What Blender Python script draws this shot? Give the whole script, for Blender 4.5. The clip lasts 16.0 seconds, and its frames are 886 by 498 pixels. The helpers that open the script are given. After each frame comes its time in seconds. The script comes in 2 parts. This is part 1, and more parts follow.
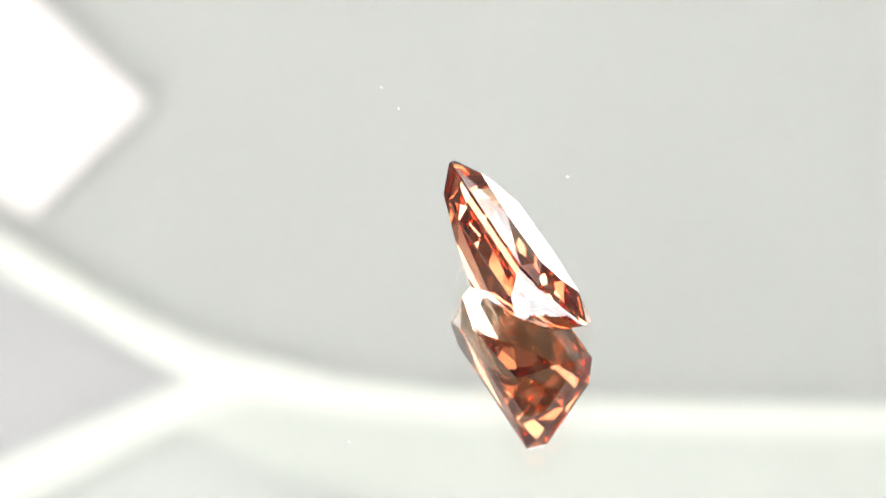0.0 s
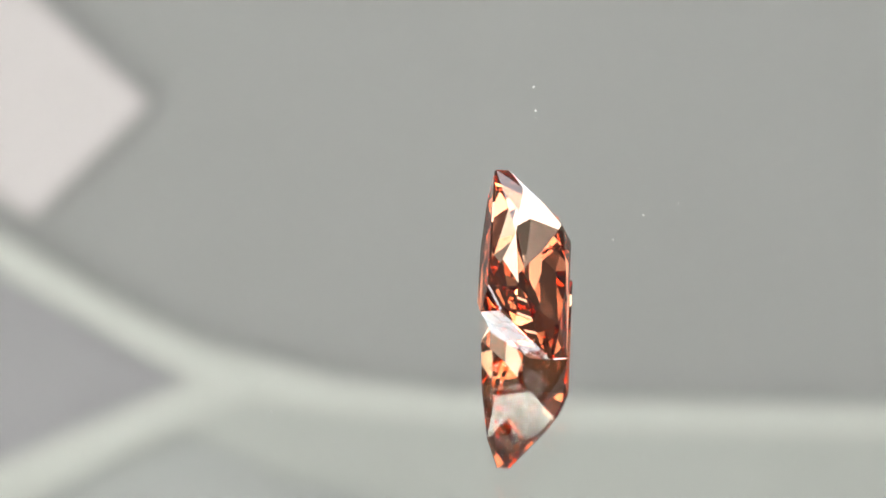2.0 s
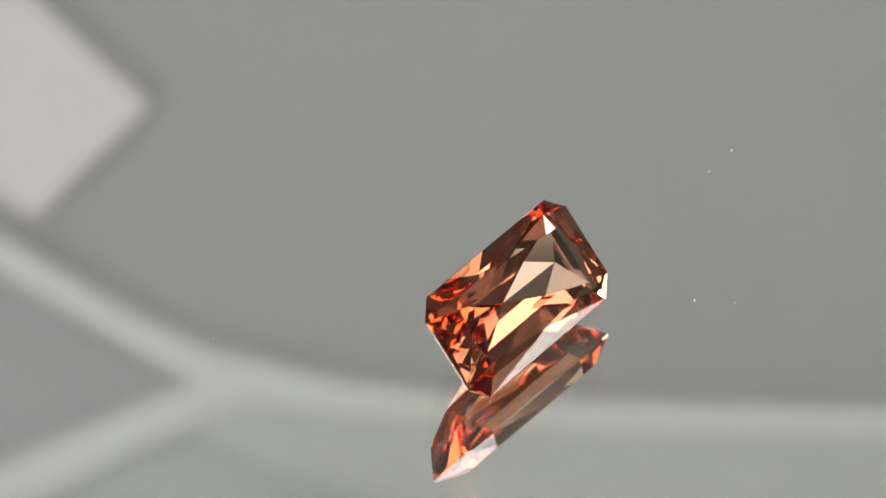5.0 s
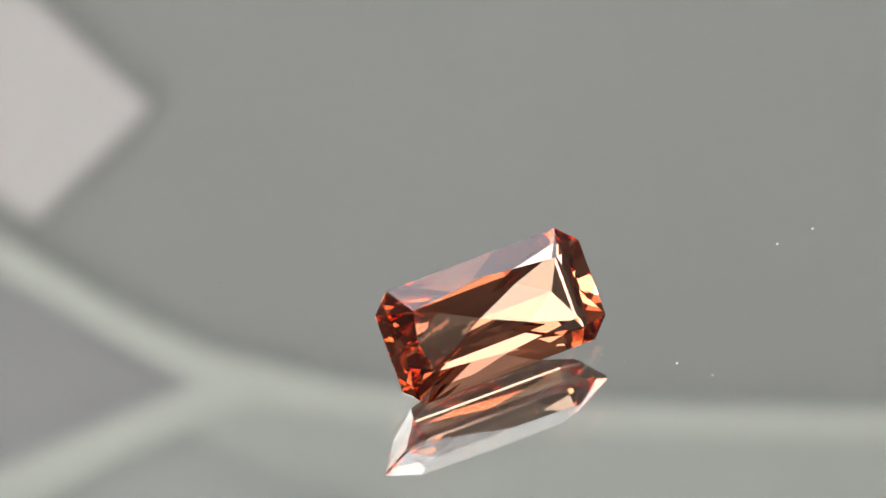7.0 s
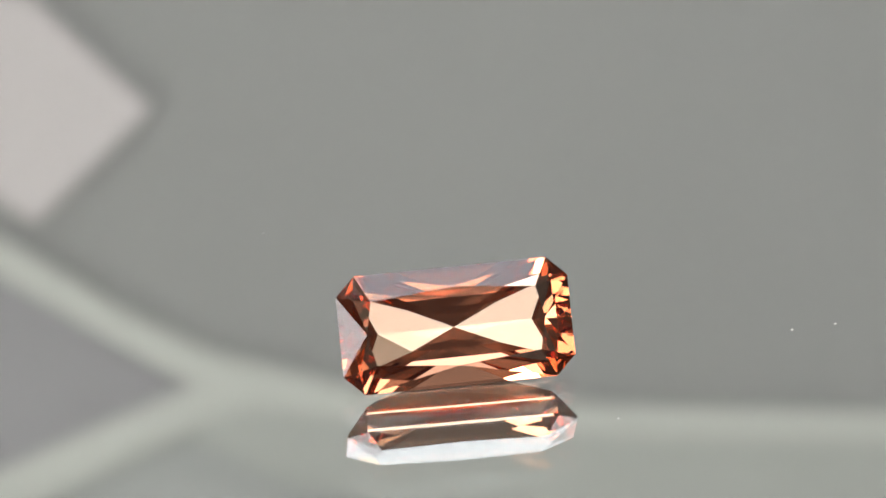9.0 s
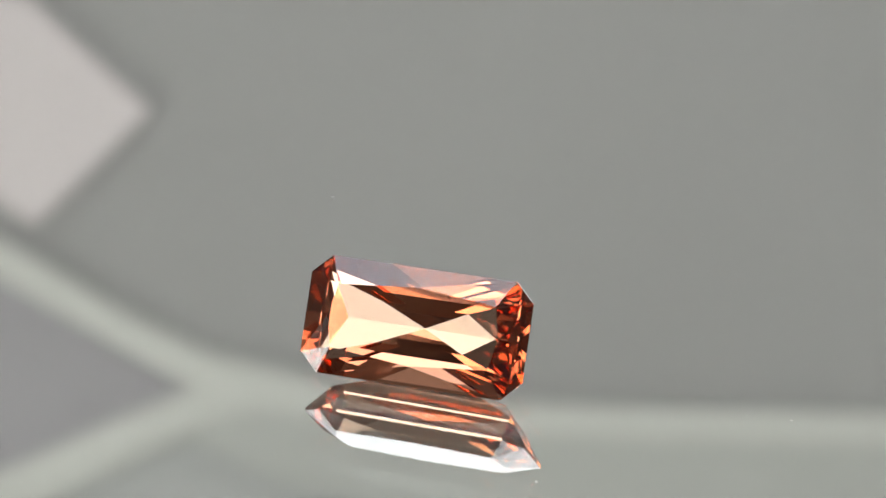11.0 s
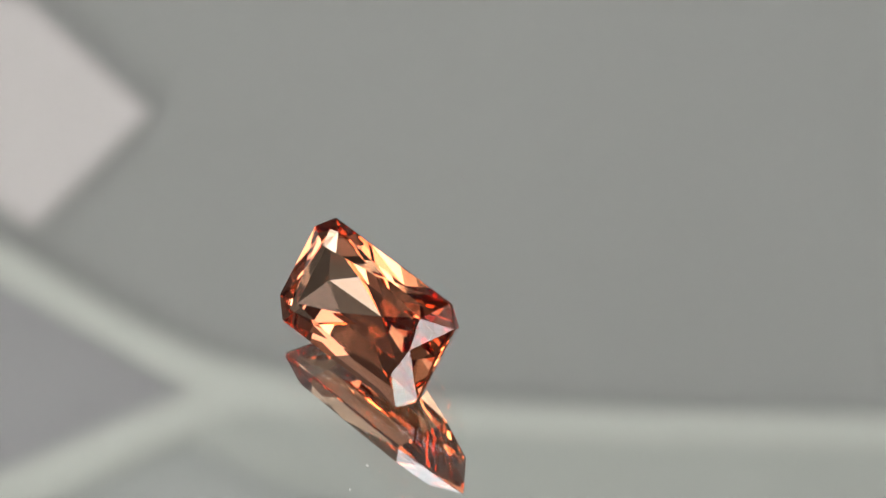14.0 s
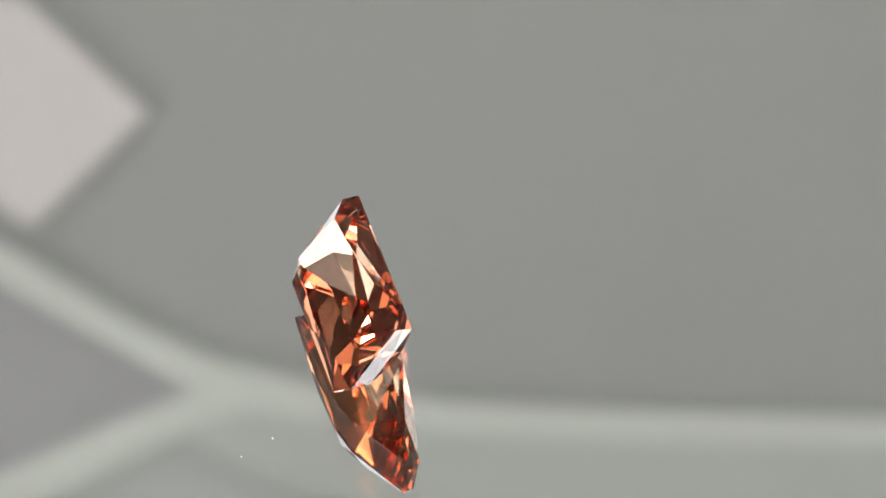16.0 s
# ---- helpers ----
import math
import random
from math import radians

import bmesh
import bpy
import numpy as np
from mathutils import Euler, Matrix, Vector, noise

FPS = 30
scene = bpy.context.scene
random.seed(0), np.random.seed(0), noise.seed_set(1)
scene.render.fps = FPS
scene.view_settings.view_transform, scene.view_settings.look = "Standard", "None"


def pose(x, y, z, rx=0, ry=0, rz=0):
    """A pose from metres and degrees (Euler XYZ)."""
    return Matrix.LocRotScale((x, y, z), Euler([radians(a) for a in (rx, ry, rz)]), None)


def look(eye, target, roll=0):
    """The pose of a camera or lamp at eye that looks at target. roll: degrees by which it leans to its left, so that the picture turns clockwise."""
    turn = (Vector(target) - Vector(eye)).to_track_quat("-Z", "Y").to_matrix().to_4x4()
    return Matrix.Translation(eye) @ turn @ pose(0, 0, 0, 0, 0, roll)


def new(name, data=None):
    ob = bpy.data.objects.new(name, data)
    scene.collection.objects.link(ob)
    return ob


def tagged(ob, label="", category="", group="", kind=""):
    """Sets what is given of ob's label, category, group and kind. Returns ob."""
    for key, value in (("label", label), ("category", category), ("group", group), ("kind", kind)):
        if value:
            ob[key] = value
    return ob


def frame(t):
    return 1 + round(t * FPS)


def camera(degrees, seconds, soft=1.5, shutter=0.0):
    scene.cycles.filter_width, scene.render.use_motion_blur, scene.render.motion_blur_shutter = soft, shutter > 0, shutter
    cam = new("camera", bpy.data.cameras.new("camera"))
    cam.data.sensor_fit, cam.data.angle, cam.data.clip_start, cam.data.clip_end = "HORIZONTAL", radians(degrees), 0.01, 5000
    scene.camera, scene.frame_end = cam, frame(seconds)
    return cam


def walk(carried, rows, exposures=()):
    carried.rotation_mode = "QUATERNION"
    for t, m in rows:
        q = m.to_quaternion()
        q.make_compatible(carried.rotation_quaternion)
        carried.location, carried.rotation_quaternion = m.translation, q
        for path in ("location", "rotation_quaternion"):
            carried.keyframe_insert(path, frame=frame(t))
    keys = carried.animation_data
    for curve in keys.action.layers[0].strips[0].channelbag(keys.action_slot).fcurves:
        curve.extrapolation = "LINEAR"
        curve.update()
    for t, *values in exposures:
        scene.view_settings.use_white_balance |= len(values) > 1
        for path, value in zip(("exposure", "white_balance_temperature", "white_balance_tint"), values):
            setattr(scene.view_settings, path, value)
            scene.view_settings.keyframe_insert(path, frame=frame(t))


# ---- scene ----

U = 0.0105                      # one plan unit, metres (the stone is about 10.9 mm long)
ELEV, ROLL = 0.63332, 3.019     # camera's height angle over the mirror, its lean
FOCAL = 10000.0                 # focal length in picture points
DIST = FOCAL / 385.0 * U        # camera to the middle of the view on the mirror
HUB = Vector((-0.03749 * U, -0.46094 * U, 0.0))   # turning axis of the turntable
SPIN = math.degrees(0.204433)   # degrees a second, clockwise from above

# ---- camera ----
EYE = Vector((0, -math.cos(ELEV), math.sin(ELEV))) * DIST
scene.cycles.max_bounces, scene.cycles.glossy_bounces, scene.cycles.transmission_bounces = 32, 28, 28
cam = camera(2 * math.degrees(math.atan(784 / FOCAL)), 16.0, soft=1.5)
cam.data.dof.use_dof = True
cam.data.dof.focus_distance = DIST - 0.0065
cam.data.dof.aperture_fstop = 118.0
CAM_POSE = look(EYE, (0, 0, 0), -ROLL)
walk(cam, [(0.0, CAM_POSE), (16.0, CAM_POSE)],
     exposures=[(0.0, 1.40), (0.5, 1.17), (1.0, 0.95), (1.5, 0.71), (2.0, 0.49), (2.5, 0.25), (3.0, 0.09), (16.0, 0.09)])

# ---- world and light ----
world = bpy.data.worlds.new("world")
scene.world = world
world.use_nodes = True
wn = world.node_tree
sky = wn.nodes.new("ShaderNodeTexSky")
sky.sky_type, sky.sun_disc = "NISHITA", False
sky.sun_elevation, sky.sun_rotation = radians(45), radians(242)
wn.links.new(sky.outputs[0], wn.nodes["Background"].inputs[0])
wn.nodes["Background"].inputs[1].default_value = 0.08


def lamp(name, eye, target, sx, sy, watts, colour):
    data = bpy.data.lights.new(name, "AREA")
    data.shape, data.size, data.size_y, data.energy, data.color = "RECTANGLE", sx, sy, watts, colour
    ob = new(name, data)
    ob.matrix_world = look(eye, target)
    return ob


# unseen area lamps, added in the directions where the stone's facets look bright
lamp("west_added_light", (-1.21, -0.56, 0.9), (0.0, -0.56, 0.9), 0.76, 1.2, 14.5, (1.0, 0.96, 0.905))
lamp("west_low_light", (-1.21, -0.625, 0.14), (0.0, -0.625, 0.14), 0.95, 0.2, 4.2, (1.0, 0.97, 0.92))
lamp("overhead_added_light", (0.0, 0.265, 1.58), (0.0, 0.265, 0.0), 1.8, 1.33, 23, (0.97, 0.97, 1.0))
lamp("east_added_light", (1.21, 0.0, 0.95), (0.0, 0.0, 0.95), 0.44, 0.5, 3.4, (1.0, 0.97, 0.93))
lamp("north_added_light", (0.585, 1.01, 0.495), (0.585, 0.0, 0.495), 0.77, 0.25, 1.2, (1.0, 0.97, 0.93))
lamp("north_slit_light", (-0.35, 1.01, 0.47), (-0.35, 0.0, 0.47), 0.3, 0.3, 0.6, (1.0, 0.97, 0.93))
lamp("north_high_light", (0.0, 1.01, 1.28), (0.0, 0.0, 1.28), 1.1, 0.56, 2.8, (0.99, 0.97, 0.97))

sun_data = bpy.data.lights.new("sun", "SUN")
sun_data.energy, sun_data.angle, sun_data.color = 1.8, radians(14), (1.0, 0.92, 0.8)   # hazy low sun through the added west opening
new("sun", sun_data).matrix_world = look((-1.86, -0.99, 2.12), (0, 0, 0))


# ---- materials ----
def mat(name):
    m = bpy.data.materials.new(name)
    m.use_nodes = True
    return m, m.node_tree.nodes, m.node_tree.links


def surface(name, colour, rough=0.6, metal=0.0, vary=0.08, scale=60.0, fine=900.0, bump=0.1, height=0.0005):
    """Painted, woven or moulded surface with a broad and a fine variation and a fine relief."""
    m, n, l = mat(name)
    b = n["Principled BSDF"]
    b.inputs["Roughness"].default_value, b.inputs["Metallic"].default_value = rough, metal
    geo = n.new("ShaderNodeTexCoord")
    broad, grain = n.new("ShaderNodeTexNoise"), n.new("ShaderNodeTexNoise")
    broad.inputs["Scale"].default_value, grain.inputs["Scale"].default_value = scale, fine
    l.new(geo.outputs["Object"], broad.inputs["Vector"])
    l.new(geo.outputs["Object"], grain.inputs["Vector"])
    add = n.new("ShaderNodeMath")
    add.operation = "ADD"
    l.new(broad.outputs["Fac"], add.inputs[0])
    l.new(grain.outputs["Fac"], add.inputs[1])
    ramp = n.new("ShaderNodeMapRange")
    ramp.inputs["From Min"].default_value, ramp.inputs["From Max"].default_value = 0.6, 1.4
    ramp.inputs["To Min"].default_value, ramp.inputs["To Max"].default_value = 1 - vary, 1 + vary
    l.new(add.outputs[0], ramp.inputs["Value"])
    mul = n.new("ShaderNodeVectorMath")
    mul.operation = "SCALE"
    mul.inputs[0].default_value = colour
    l.new(ramp.outputs[0], mul.inputs["Scale"])
    l.new(mul.outputs[0], b.inputs["Base Color"])
    bm = n.new("ShaderNodeBump")
    bm.inputs["Strength"].default_value, bm.inputs["Distance"].default_value = bump, height
    l.new(grain.outputs["Fac"], bm.inputs["Height"])
    l.new(bm.outputs[0], b.inputs["Normal"])
    return m


def clear(name, colour, ior, rough=0.0):
    m, n, l = mat(name)
    n.remove(n["Principled BSDF"])
    g = n.new("ShaderNodeBsdfGlass")
    g.inputs["Color"].default_value = (*colour, 1)
    g.inputs["IOR"].default_value, g.inputs["Roughness"].default_value = ior, rough
    l.new(g.outputs[0], n["Material Output"].inputs["Surface"])
    return m


# clear orange stone: polish on the outside is white, light that is thrown back inside the stone takes its colour
STONE, n_, l_ = mat("orange_stone")
n_.remove(n_["Principled BSDF"])
polish, inside, fresnel, blend = n_.new("ShaderNodeBsdfGlossy"), n_.new("ShaderNodeBsdfRefraction"), n_.new("ShaderNodeFresnel"), n_.new("ShaderNodeMixShader")
polish.inputs["Roughness"].default_value, inside.inputs["Roughness"].default_value = 0.0, 0.05
inside.inputs["Color"].default_value = (0.945, 0.765, 0.655, 1)
gloss = n_.new("ShaderNodeValToRGB")
gloss.color_ramp.elements[0].position, gloss.color_ramp.elements[0].color = 0.7, (0.97, 0.97, 1.0, 1)
gloss.color_ramp.elements[1].position, gloss.color_ramp.elements[1].color = 0.98, (0.89, 0.645, 0.535, 1)
fresnel.inputs["IOR"].default_value = inside.inputs["IOR"].default_value = 1.76
l_.new(fresnel.outputs[0], gloss.inputs["Fac"])
l_.new(gloss.outputs["Color"], polish.inputs["Color"])
l_.new(fresnel.outputs[0], blend.inputs["Fac"])
l_.new(inside.outputs[0], blend.inputs[1])
l_.new(polish.outputs[0], blend.inputs[2])
l_.new(blend.outputs[0], n_["Material Output"].inputs["Surface"])
PLATE = clear("plate_glass", (0.985, 0.995, 0.985), 1.52)
SILVER, n_, l_ = mat("mirror_silver")
n_["Principled BSDF"].inputs["Base Color"].default_value = (0.88, 0.9, 0.88, 1)
n_["Principled BSDF"].inputs["Metallic"].default_value = 1.0
n_["Principled BSDF"].inputs["Roughness"].default_value = 0.0
DUST = surface("dust", (0.36, 0.355, 0.35), 0.9)
LINT = surface("white_lint", (0.78, 0.77, 0.75), 0.9)
BASE = surface("turntable_plastic", (0.06, 0.06, 0.06), 0.45)
GREY = surface("grey_cloth", (0.463, 0.455, 0.467), 0.9, vary=0.05, scale=14)
SIDE = surface("grey_side_cloth", (0.462, 0.443, 0.481), 0.9, vary=0.05, scale=14)
PALE = surface("pale_cloth", (0.550, 0.554, 0.569), 0.9, vary=0.06, scale=14)
PIPE = surface("pale_piping", (0.739, 0.741, 0.729), 0.8, vary=0.05, scale=20)
FADE = surface("fade_tone", (0.588, 0.593, 0.589), 0.9, vary=0.06, scale=14)
CARD = surface("white_card", (0.861, 0.789, 0.829), 0.8, vary=0.04, scale=20)
WALL = surface("wall_paint", (0.12, 0.113, 0.108), 0.85, vary=0.06, scale=3, fine=200)
WHITE = surface("white_paint", (0.32, 0.315, 0.31), 0.8, vary=0.03, scale=3, fine=200)
# unseen table, set pale to bounce light up onto the backdrop
TABLE = surface("table_top", (0.62, 0.61, 0.59), 0.5, vary=0.1, scale=8, fine=200)
TRIM = surface("white_trim", (0.75, 0.74, 0.72), 0.5)


# ---- building helpers ----
def part(name, bm, material, parent=None, label=""):
    bmesh.ops.recalc_face_normals(bm, faces=bm.faces)
    me = bpy.data.meshes.new(name)
    bm.to_mesh(me)
    bm.free()
    me.materials.append(material)
    ob = new(name, me)
    ob.parent = parent
    return tagged(ob, label)


def box(x0, y0, z0, x1, y1, z1, bevel=0.0):
    bm = bmesh.new()
    bmesh.ops.create_cube(bm, size=1.0)
    bmesh.ops.scale(bm, vec=(x1 - x0, y1 - y0, z1 - z0), verts=bm.verts)
    bmesh.ops.translate(bm, vec=((x0 + x1) / 2, (y0 + y1) / 2, (z0 + z1) / 2), verts=bm.verts)
    if bevel:
        bmesh.ops.bevel(bm, geom=bm.edges[:], offset=bevel, segments=2, affect="EDGES")
    return bm


def disc(r, z0, z1, steps=128, bevel=0.0):
    bm = bmesh.new()
    bmesh.ops.create_cone(bm, cap_ends=True, segments=steps, radius1=r, radius2=r, depth=z1 - z0)
    bmesh.ops.translate(bm, vec=(0, 0, (z0 + z1) / 2), verts=bm.verts)
    if bevel:
        rim = [e for e in bm.edges if abs(e.verts[0].co.z - e.verts[1].co.z) < 1e-7 and len(e.link_faces) == 2]
        bmesh.ops.bevel(bm, geom=rim, offset=bevel, segments=2, affect="EDGES")
    return bm


def prism(points, depth):
    """A flat sheet: the outline (x, y) at z = 0, with its thickness below."""
    bm = bmesh.new()
    f = bm.faces.new([bm.verts.new((x, y, 0)) for x, y in points])
    ext = bmesh.ops.extrude_face_region(bm, geom=[f])
    bmesh.ops.translate(bm, vec=(0, 0, -depth), verts=[v for v in ext["geom"] if isinstance(v, bmesh.types.BMVert)])
    return bm


# ---- unseen room added to close the place; dark walls give the stone dark facets ----
def holed(lo, hi, holes, axis):
    """A wall slab lo..hi with rectangular openings right through it along the axis, each (u0, v0, u1, v1)."""
    u, v = [k for k in (0, 1, 2) if k != axis]
    us = sorted({lo[u], hi[u], *(h[0] for h in holes), *(h[2] for h in holes)})
    vs = sorted({lo[v], hi[v], *(h[1] for h in holes), *(h[3] for h in holes)})
    bm = bmesh.new()
    for u0, u1 in zip(us, us[1:]):
        for v0, v1 in zip(vs, vs[1:]):
            um, vm = (u0 + u1) / 2, (v0 + v1) / 2
            if any(h[0] < um < h[2] and h[1] < vm < h[3] for h in holes):
                continue
            a, b = [0, 0, 0], [0, 0, 0]
            a[axis], b[axis], a[u], b[u], a[v], b[v] = lo[axis], hi[axis], u0, u1, v0, v1
            piece = bpy.data.meshes.new("piece")
            src = box(*a, *b)
            src.to_mesh(piece)
            src.free()
            bm.from_mesh(piece)
            bpy.data.meshes.remove(piece)
    return bm


def room():
    x0, x1, y0, y1, z0, z1 = -1.2, 1.2, -1.5, 1.0, -0.75, 1.6
    w = 0.1
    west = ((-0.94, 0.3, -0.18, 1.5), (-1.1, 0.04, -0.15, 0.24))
    roof = ((-0.9, -0.4, 0.9, 0.93),)
    east = ((-0.22, 0.7, 0.22, 1.2),)
    north = ((0.2, 0.37, 0.97, 0.62), (-0.5, 0.32, -0.2, 0.62), (-0.55, 1.0, 0.55, 1.56))
    slabs = (("floor", box(x0 - w, y0 - w, z0 - w, x1 + w, y1 + w, z0)),
             ("ceiling", holed((x0 - w, y0 - w, z1), (x1 + w, y1 + w, z1 + w), roof, 2)),
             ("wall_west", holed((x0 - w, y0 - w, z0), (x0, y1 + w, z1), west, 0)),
             ("wall_east", holed((x1, y0 - w, z0), (x1 + w, y1 + w, z1), east, 0)),
             ("wall_north", holed((x0, y1, z0), (x1, y1 + w, z1), north, 1)),
             ("wall_south", box(x0, y0 - w, z0, x1, y0, z1)))
    for name, bm in slabs:
        pale = name == "ceiling"
        tagged(part(name, bm, WHITE if pale else WALL), ("plain pale painted " if pale else "plain grey painted ") + name.split("_")[0] + " added out of view to close the place", name.split("_")[0], kind="structure")
    # none of these openings is seen; each houses an added lamp for the stone
    openings = (("tall white framed opening added out of view for a lamp", "window", 0, x0, west[0]),
                ("white framed ceiling opening added out of view for a lamp", "skylight", 2, z1, roof[0]),
                ("white framed opening added out of view for a warm lamp", "window", 0, x1, east[0]),
                ("low white framed opening added out of view for a warm lamp", "window", 1, y1, north[0]),
                ("narrow low white framed opening added out of view for a lamp", "window", 1, y1, north[1]),
                ("wide white framed opening high in the wall, added out of view for a lamp", "window", 1, y1, north[2]),
                ("long low white framed opening above the table, added out of view for a lamp", "window", 0, x0, west[1]))
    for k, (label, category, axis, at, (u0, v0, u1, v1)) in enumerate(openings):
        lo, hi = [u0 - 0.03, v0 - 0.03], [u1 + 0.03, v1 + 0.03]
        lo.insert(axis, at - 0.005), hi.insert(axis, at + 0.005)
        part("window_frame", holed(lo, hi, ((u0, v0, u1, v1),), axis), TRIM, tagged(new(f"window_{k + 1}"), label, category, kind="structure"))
    top = tagged(new("table"), "unseen white table under the turntable, pale to bounce light up", "table")
    part("tabletop", box(-0.6, -0.5, -0.045, 0.6, 0.6, -0.02, 0.003), TABLE, top)
    for sx in (-1, 1):
        for y in (-0.45, 0.55):
            part("leg", box(sx * 0.55 - 0.025, y - 0.025, -0.75, sx * 0.55 + 0.025, y + 0.025, -0.045, 0.003), TABLE, top)


room()

# ---- what the mirror shows of the far side, out of focus ----
FAR = 0.5
K = (DIST + FAR) / FOCAL
right, up = Vector((1, 0, 0)), Vector((0, math.sin(ELEV), math.cos(ELEV)))
c_, s_ = math.cos(radians(ROLL)), math.sin(radians(ROLL))
bx, by = right * c_ - up * s_, right * s_ + up * c_
bx, by = Vector((bx.x, bx.y, -bx.z)), Vector((by.x, by.y, -by.z))
away = Vector((0, math.cos(ELEV), math.sin(ELEV)))
BOARD = Matrix.Translation(away * FAR) @ Matrix((bx, -by, bx.cross(-by))).transposed().to_4x4()


def on_board(x, y):
    return ((x - 784) * K, (y - 441) * K)


def ribbon(points, thick):
    """A soft rounded band along (x, y, half width), proud of the sheets."""
    bm = bmesh.new()
    rows = []
    for i, (x, y, w) in enumerate(points):
        a, b = points[max(i - 1, 0)], points[min(i + 1, len(points) - 1)]
        d = Vector((b[0] - a[0], b[1] - a[1])).normalized()
        row = []
        for k in range(9):
            u = -1 + k / 4
            px, py = on_board(x - d.y * w * u, y + d.x * w * u)
            row.append(bm.verts.new((px, py, (0.001 if thick > 0 else 0.0) + thick * math.sqrt(max(0.0, 1 - u * u)))))
        rows.append(row)
    for r0, r1 in zip(rows, rows[1:]):
        for k in range(8):
            bm.faces.new((r0[k], r0[k + 1], r1[k + 1], r1[k]))
        bm.faces.new((r0[8], r0[0], r1[0], r1[8]))
    bm.faces.new(rows[0])
    bm.faces.new(rows[-1][::-1])
    return bm


def backdrop():
    root = tagged(new("backdrop"), "grey cloth screen with pale piping, out of focus", "backdrop", kind="structure")
    root.matrix_world = BOARD
    edge = [(-260, 262), (0, 400), (100, 458), (200, 515), (300, 570), (400, 618), (500, 648), (600, 666), (800, 688), (1100, 703), (1568, 714), (1830, 718)]
    shade_groove = [(x, y - 17, 19 if x > 400 else 17) for x, y in edge]
    back = [(x, y - 36 if x > 400 else y - 34) for x, y in edge]
    part("back_sheet", prism([on_board(*p) for p in [(-260, -250), (1830, -250)] + back[::-1]], 0.003), GREY, root)
    # groove shaped so that its own shade darkens the strip above the piping
    part("shade_groove", ribbon(shade_groove, -0.0045), GREY, root, "groove sunk along the sheet to make the shading above the piping")
    low = [(-260, 960), (0, 835), (350, 672)] + edge[5:]
    part("lower_sheet", prism([on_board(*p) for p in low + [(1830, 1130), (-260, 1130)]], 0.003), PALE, root, "paler grey lower sheet")
    part("side_sheet", prism([on_board(*p) for p in edge[:6] + [(350, 672), (0, 835), (-260, 960)]], 0.003), SIDE, root)
    part("piping", ribbon([(-260, 296, 32), (0, 436, 32), (120, 506, 31), (240, 573, 31), (350, 628, 36), (450, 660, 40), (600, 690, 34), (800, 710, 30), (1100, 725, 30), (1568, 736, 30), (1830, 740, 30)], 0.0008), PIPE, root)
    part("piping", ribbon([(-260, 980, 44), (0, 856, 44), (200, 763, 40), (330, 703, 36), (440, 668, 30)], 0.0008), PIPE, root)
    # light fading below the bright edge, put into this band's in-between colour
    part("fade_band", ribbon([(300, 726, 14), (400, 735, 45), (520, 762, 72), (700, 790, 85), (900, 810, 95), (1200, 826, 96), (1568, 838, 96), (1830, 842, 96)], 0.0004), FADE, root)
    card = tagged(new("card"), "pinkish white square card standing out of focus", "card")
    card.matrix_world = BOARD @ Matrix.Translation((0, 0, 0.0017))
    part("sheet", prism([on_board(*p) for p in [(-180, -50), (40, -30), (150, 70), (262, 172), (160, 275), (55, 375), (-160, 230)]], 0.0015), CARD, card)


backdrop()


# ---- turntable with its mirror ----
def turntable():
    root = tagged(new("mirror_turntable"), "round second-surface mirror turning on a dark base", "turntable")
    part("glass_plate", disc(0.075, -0.002, 0.0, 160), PLATE, root, "clear glass plate of the mirror")
    part("silver_backing", disc(0.075, -0.0025, -0.00204, 160), SILVER, root, "silvered back of the mirror")
    part("base", disc(0.072, -0.02, -0.0025, 96, 0.001), BASE, root, "dark plastic turntable base")
    return root


# ---- specks on the mirror ----
def dust():
    """Lint and dust lying on the glass: each thing with its place on the turning plate."""
    specks = ((1.583, -0.294, 9, 6, 10), (1.780, -0.267, 10, 6, 15), (-0.790, 0.656, 15, 4, 25), (0.868, -1.025, 8, 5, -20), (0.769, -0.872, 9, 6, 30),
              (0.570, -0.749, 10, 5, 5), (0.112, -0.684, 7, 4, 60), (0.50, -0.66, 7, 5, 0), (-0.775, 0.640, 8, 3, 70))
    bright, made = (0, 1, 3, 4), []
    for k, (x, y, length, width, turned) in enumerate(specks):
        bm = bmesh.new()
        bmesh.ops.create_icosphere(bm, subdivisions=1, radius=0.5)
        for v in bm.verts:
            v.co *= 1 + 0.25 * noise.noise(v.co * 3 + Vector((k, 0, 0)))
        bmesh.ops.scale(bm, vec=(length * 1.8e-5, width * 1.5e-5, 4e-5), verts=bm.verts)
        ob = part("dust_speck", bm, LINT if k in bright else DUST, None, "tiny white speck of lint on the mirror" if k in bright else "tiny pale speck of dust on the mirror")
        tagged(ob, category="dust", group="specks on the mirror")
        made.append((ob, pose(x * U, y * U, 1.8e-5, 0, 0, turned)))
    return made


# ---- the stone ----
HL, HW, CL, CW = 0.51844, 0.26533, 0.08838, 0.08644   # half length, half width, corner cuts
TILT = radians(51.76)


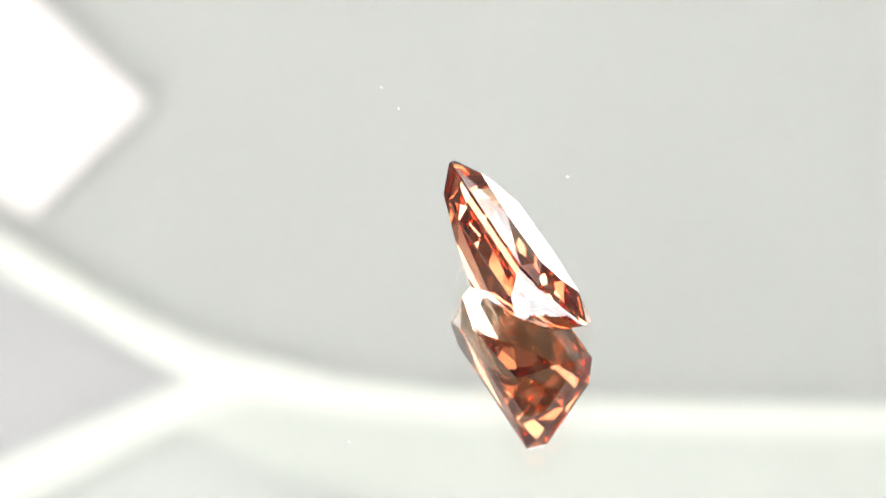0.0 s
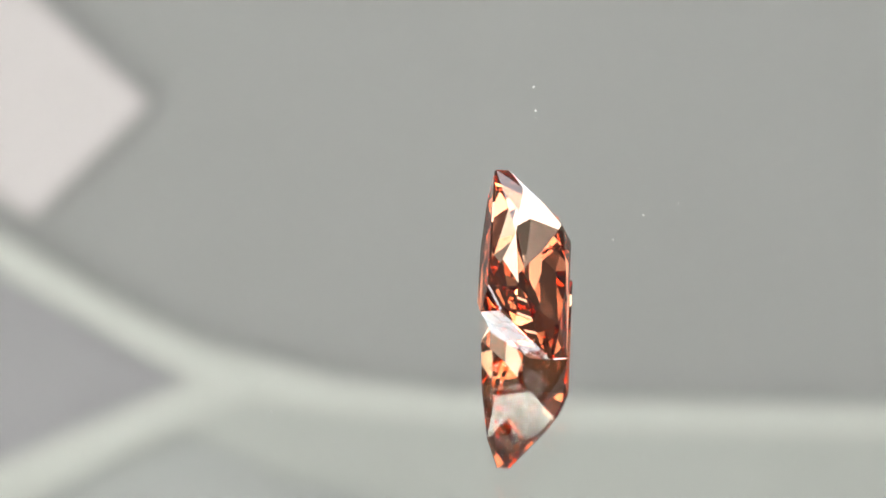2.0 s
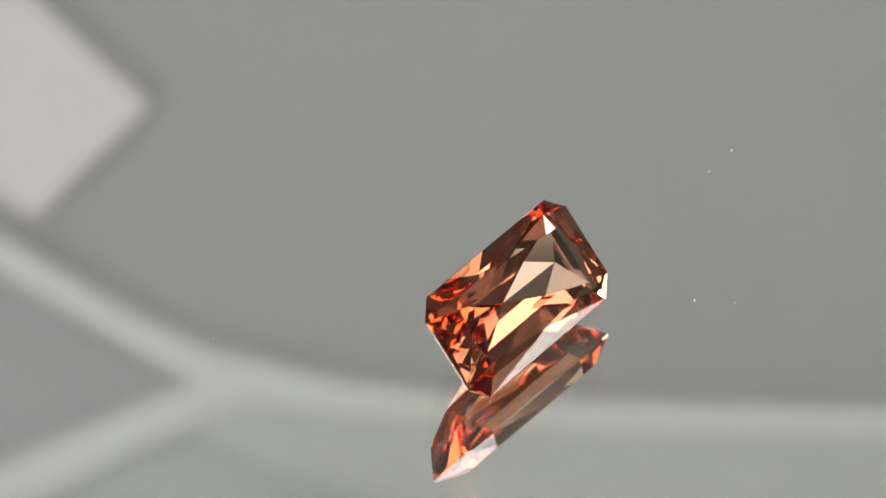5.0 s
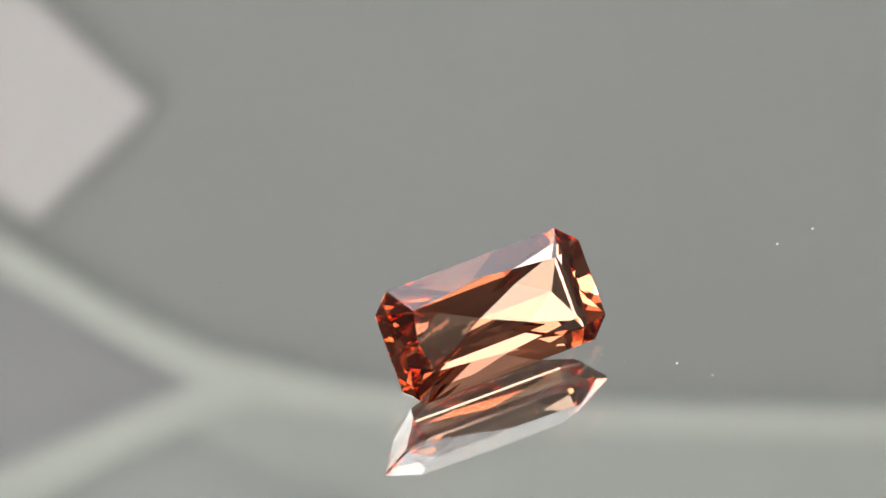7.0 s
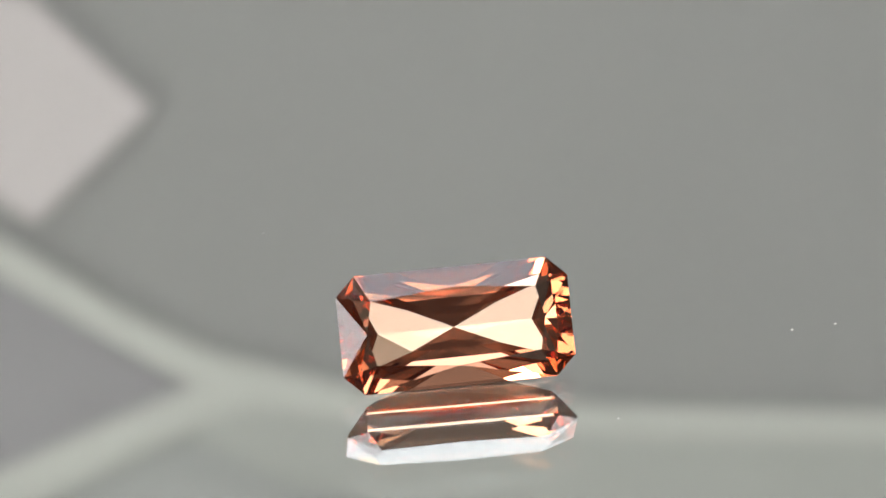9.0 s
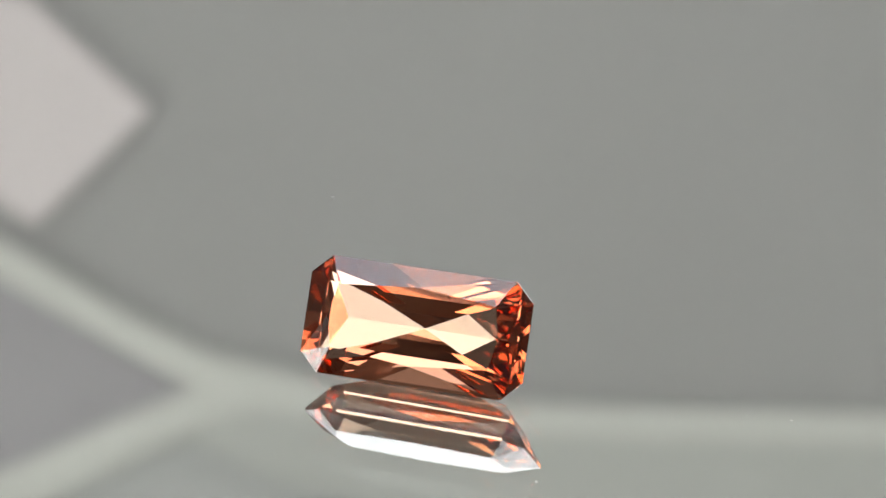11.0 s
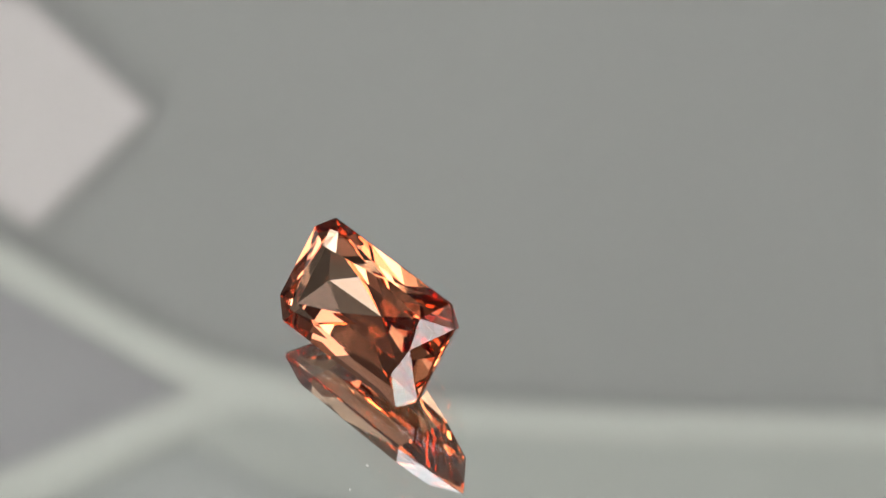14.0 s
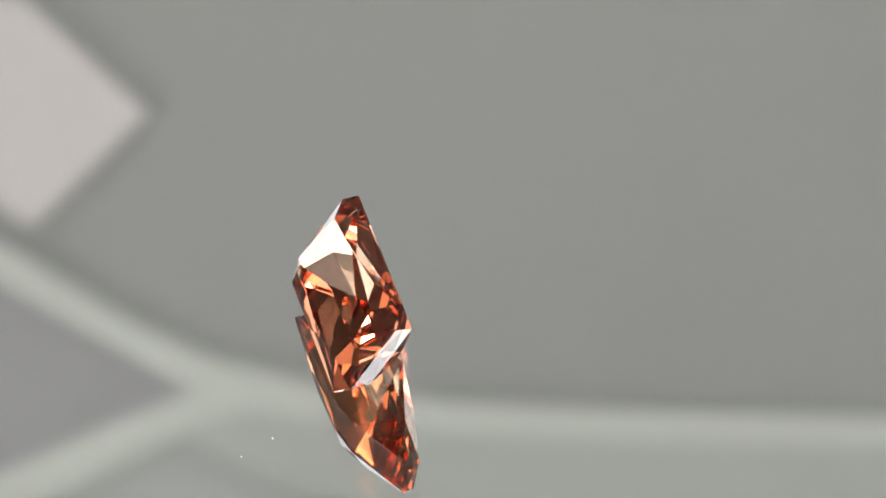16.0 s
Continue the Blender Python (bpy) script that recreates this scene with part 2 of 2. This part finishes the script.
def stone():
    """A cut-corner brilliant: the hull of its facet corners, split into table, crown, girdle and pavilion."""
    g = [(-HL + CL, HW), (HL - CL, HW), (HL, HW - CW), (HL, -HW + CW), (HL - CL, -HW), (-HL + CL, -HW), (-HL, -HW + CW), (-HL, HW - CW)]
    pts = [(x, y, z) for x, y in g for z in (-0.006, 0.006)]
    four, ends, sides = [(a, b) for a in (-1, 1) for b in (-1, 1)], (-1, 1), (-1, 1)
    hc = 0.066
    pts += [(sx * 0.367, sy * 0.142, hc) for sx, sy in four]
    pts += [(sx * 0.398, 0, hc) for sx in ends] + [(0, sy * 0.176, hc) for sy in sides]
    slope = math.tan(TILT)
    deep = lambda y: -0.006 - (HW - y) * slope
    pts += [(sx * 0.42, sy * 0.167, deep(0.167)) for sx, sy in four]
    pts += [(sx * 0.345, 0, -0.210) for sx in ends] + [(sx * 0.425, 0, -0.126) for sx in ends]
    pts += [(sx * 0.20, sy * 0.092, -0.226) for sx, sy in four]
    pts += [(0, sy * 0.14, deep(0.14)) for sy in sides]
    pts += [(0, 0, -0.304)]
    bm = bmesh.new()
    for p in pts:
        bm.verts.new(Vector(p) * U)
    bmesh.ops.convex_hull(bm, input=bm.verts)
    bmesh.ops.dissolve_limit(bm, angle_limit=radians(0.3), verts=bm.verts, edges=bm.edges)
    bmesh.ops.recalc_face_normals(bm, faces=bm.faces)
    root = tagged(new("gemstone"), "faceted orange cut-corner gemstone lying on a mirror", "gemstone")
    sorts = {"table_facet": lambda n: n.z > 0.98, "crown": lambda n: 0.05 < n.z <= 0.98, "girdle": lambda n: abs(n.z) <= 0.05, "pavilion": lambda n: n.z < -0.05}
    for name, wanted in sorts.items():
        me = bpy.data.meshes.new(name)
        piece = bm.copy()
        bmesh.ops.delete(piece, geom=[f for f in piece.faces if not wanted(f.normal)], context="FACES")
        piece.to_mesh(me)
        piece.free()
        me.materials.append(STONE)
        new(name, me).parent = root
    corners = [v.co.copy() for v in bm.verts]
    bm.free()
    return root, corners


TURNTABLE = turntable()
SPECKS = dust()
STONE_OB, CORNERS = stone()
turn = Matrix.Rotation(0.08176, 4, "Z") @ Matrix.Rotation(0.90335, 4, "X") @ Matrix.Rotation(-0.01858, 4, "Y")
low = min((turn @ c).z for c in CORNERS)
STONE_AT = Matrix.Translation((0.03764 * U, -0.8815 * U, -low + 0.00002)) @ turn   # at 9 s


def motions():
    table_rows, stone_rows, speck_rows = [], [], [[] for _ in SPECKS]
    lean = Matrix.Rotation(0.0007, 4, Vector((-0.139, -0.990, 0)))   # the mirror sits a trace out of true
    for i in range(33):
        t = i * 0.5
        r = Matrix.Rotation(radians(-SPIN * (t - 9.0)), 4, "Z")
        plate = Matrix.Translation(HUB) @ r @ lean
        table_rows.append((t, plate))
        stone_rows.append((t, Matrix.Translation(HUB) @ r @ Matrix.Translation(-HUB) @ STONE_AT))
        for rows, (_, place) in zip(speck_rows, SPECKS):
            rows.append((t, plate @ place))
    walk(TURNTABLE, table_rows)
    walk(STONE_OB, stone_rows)
    for rows, (ob, _) in zip(speck_rows, SPECKS):
        walk(ob, rows)


motions()
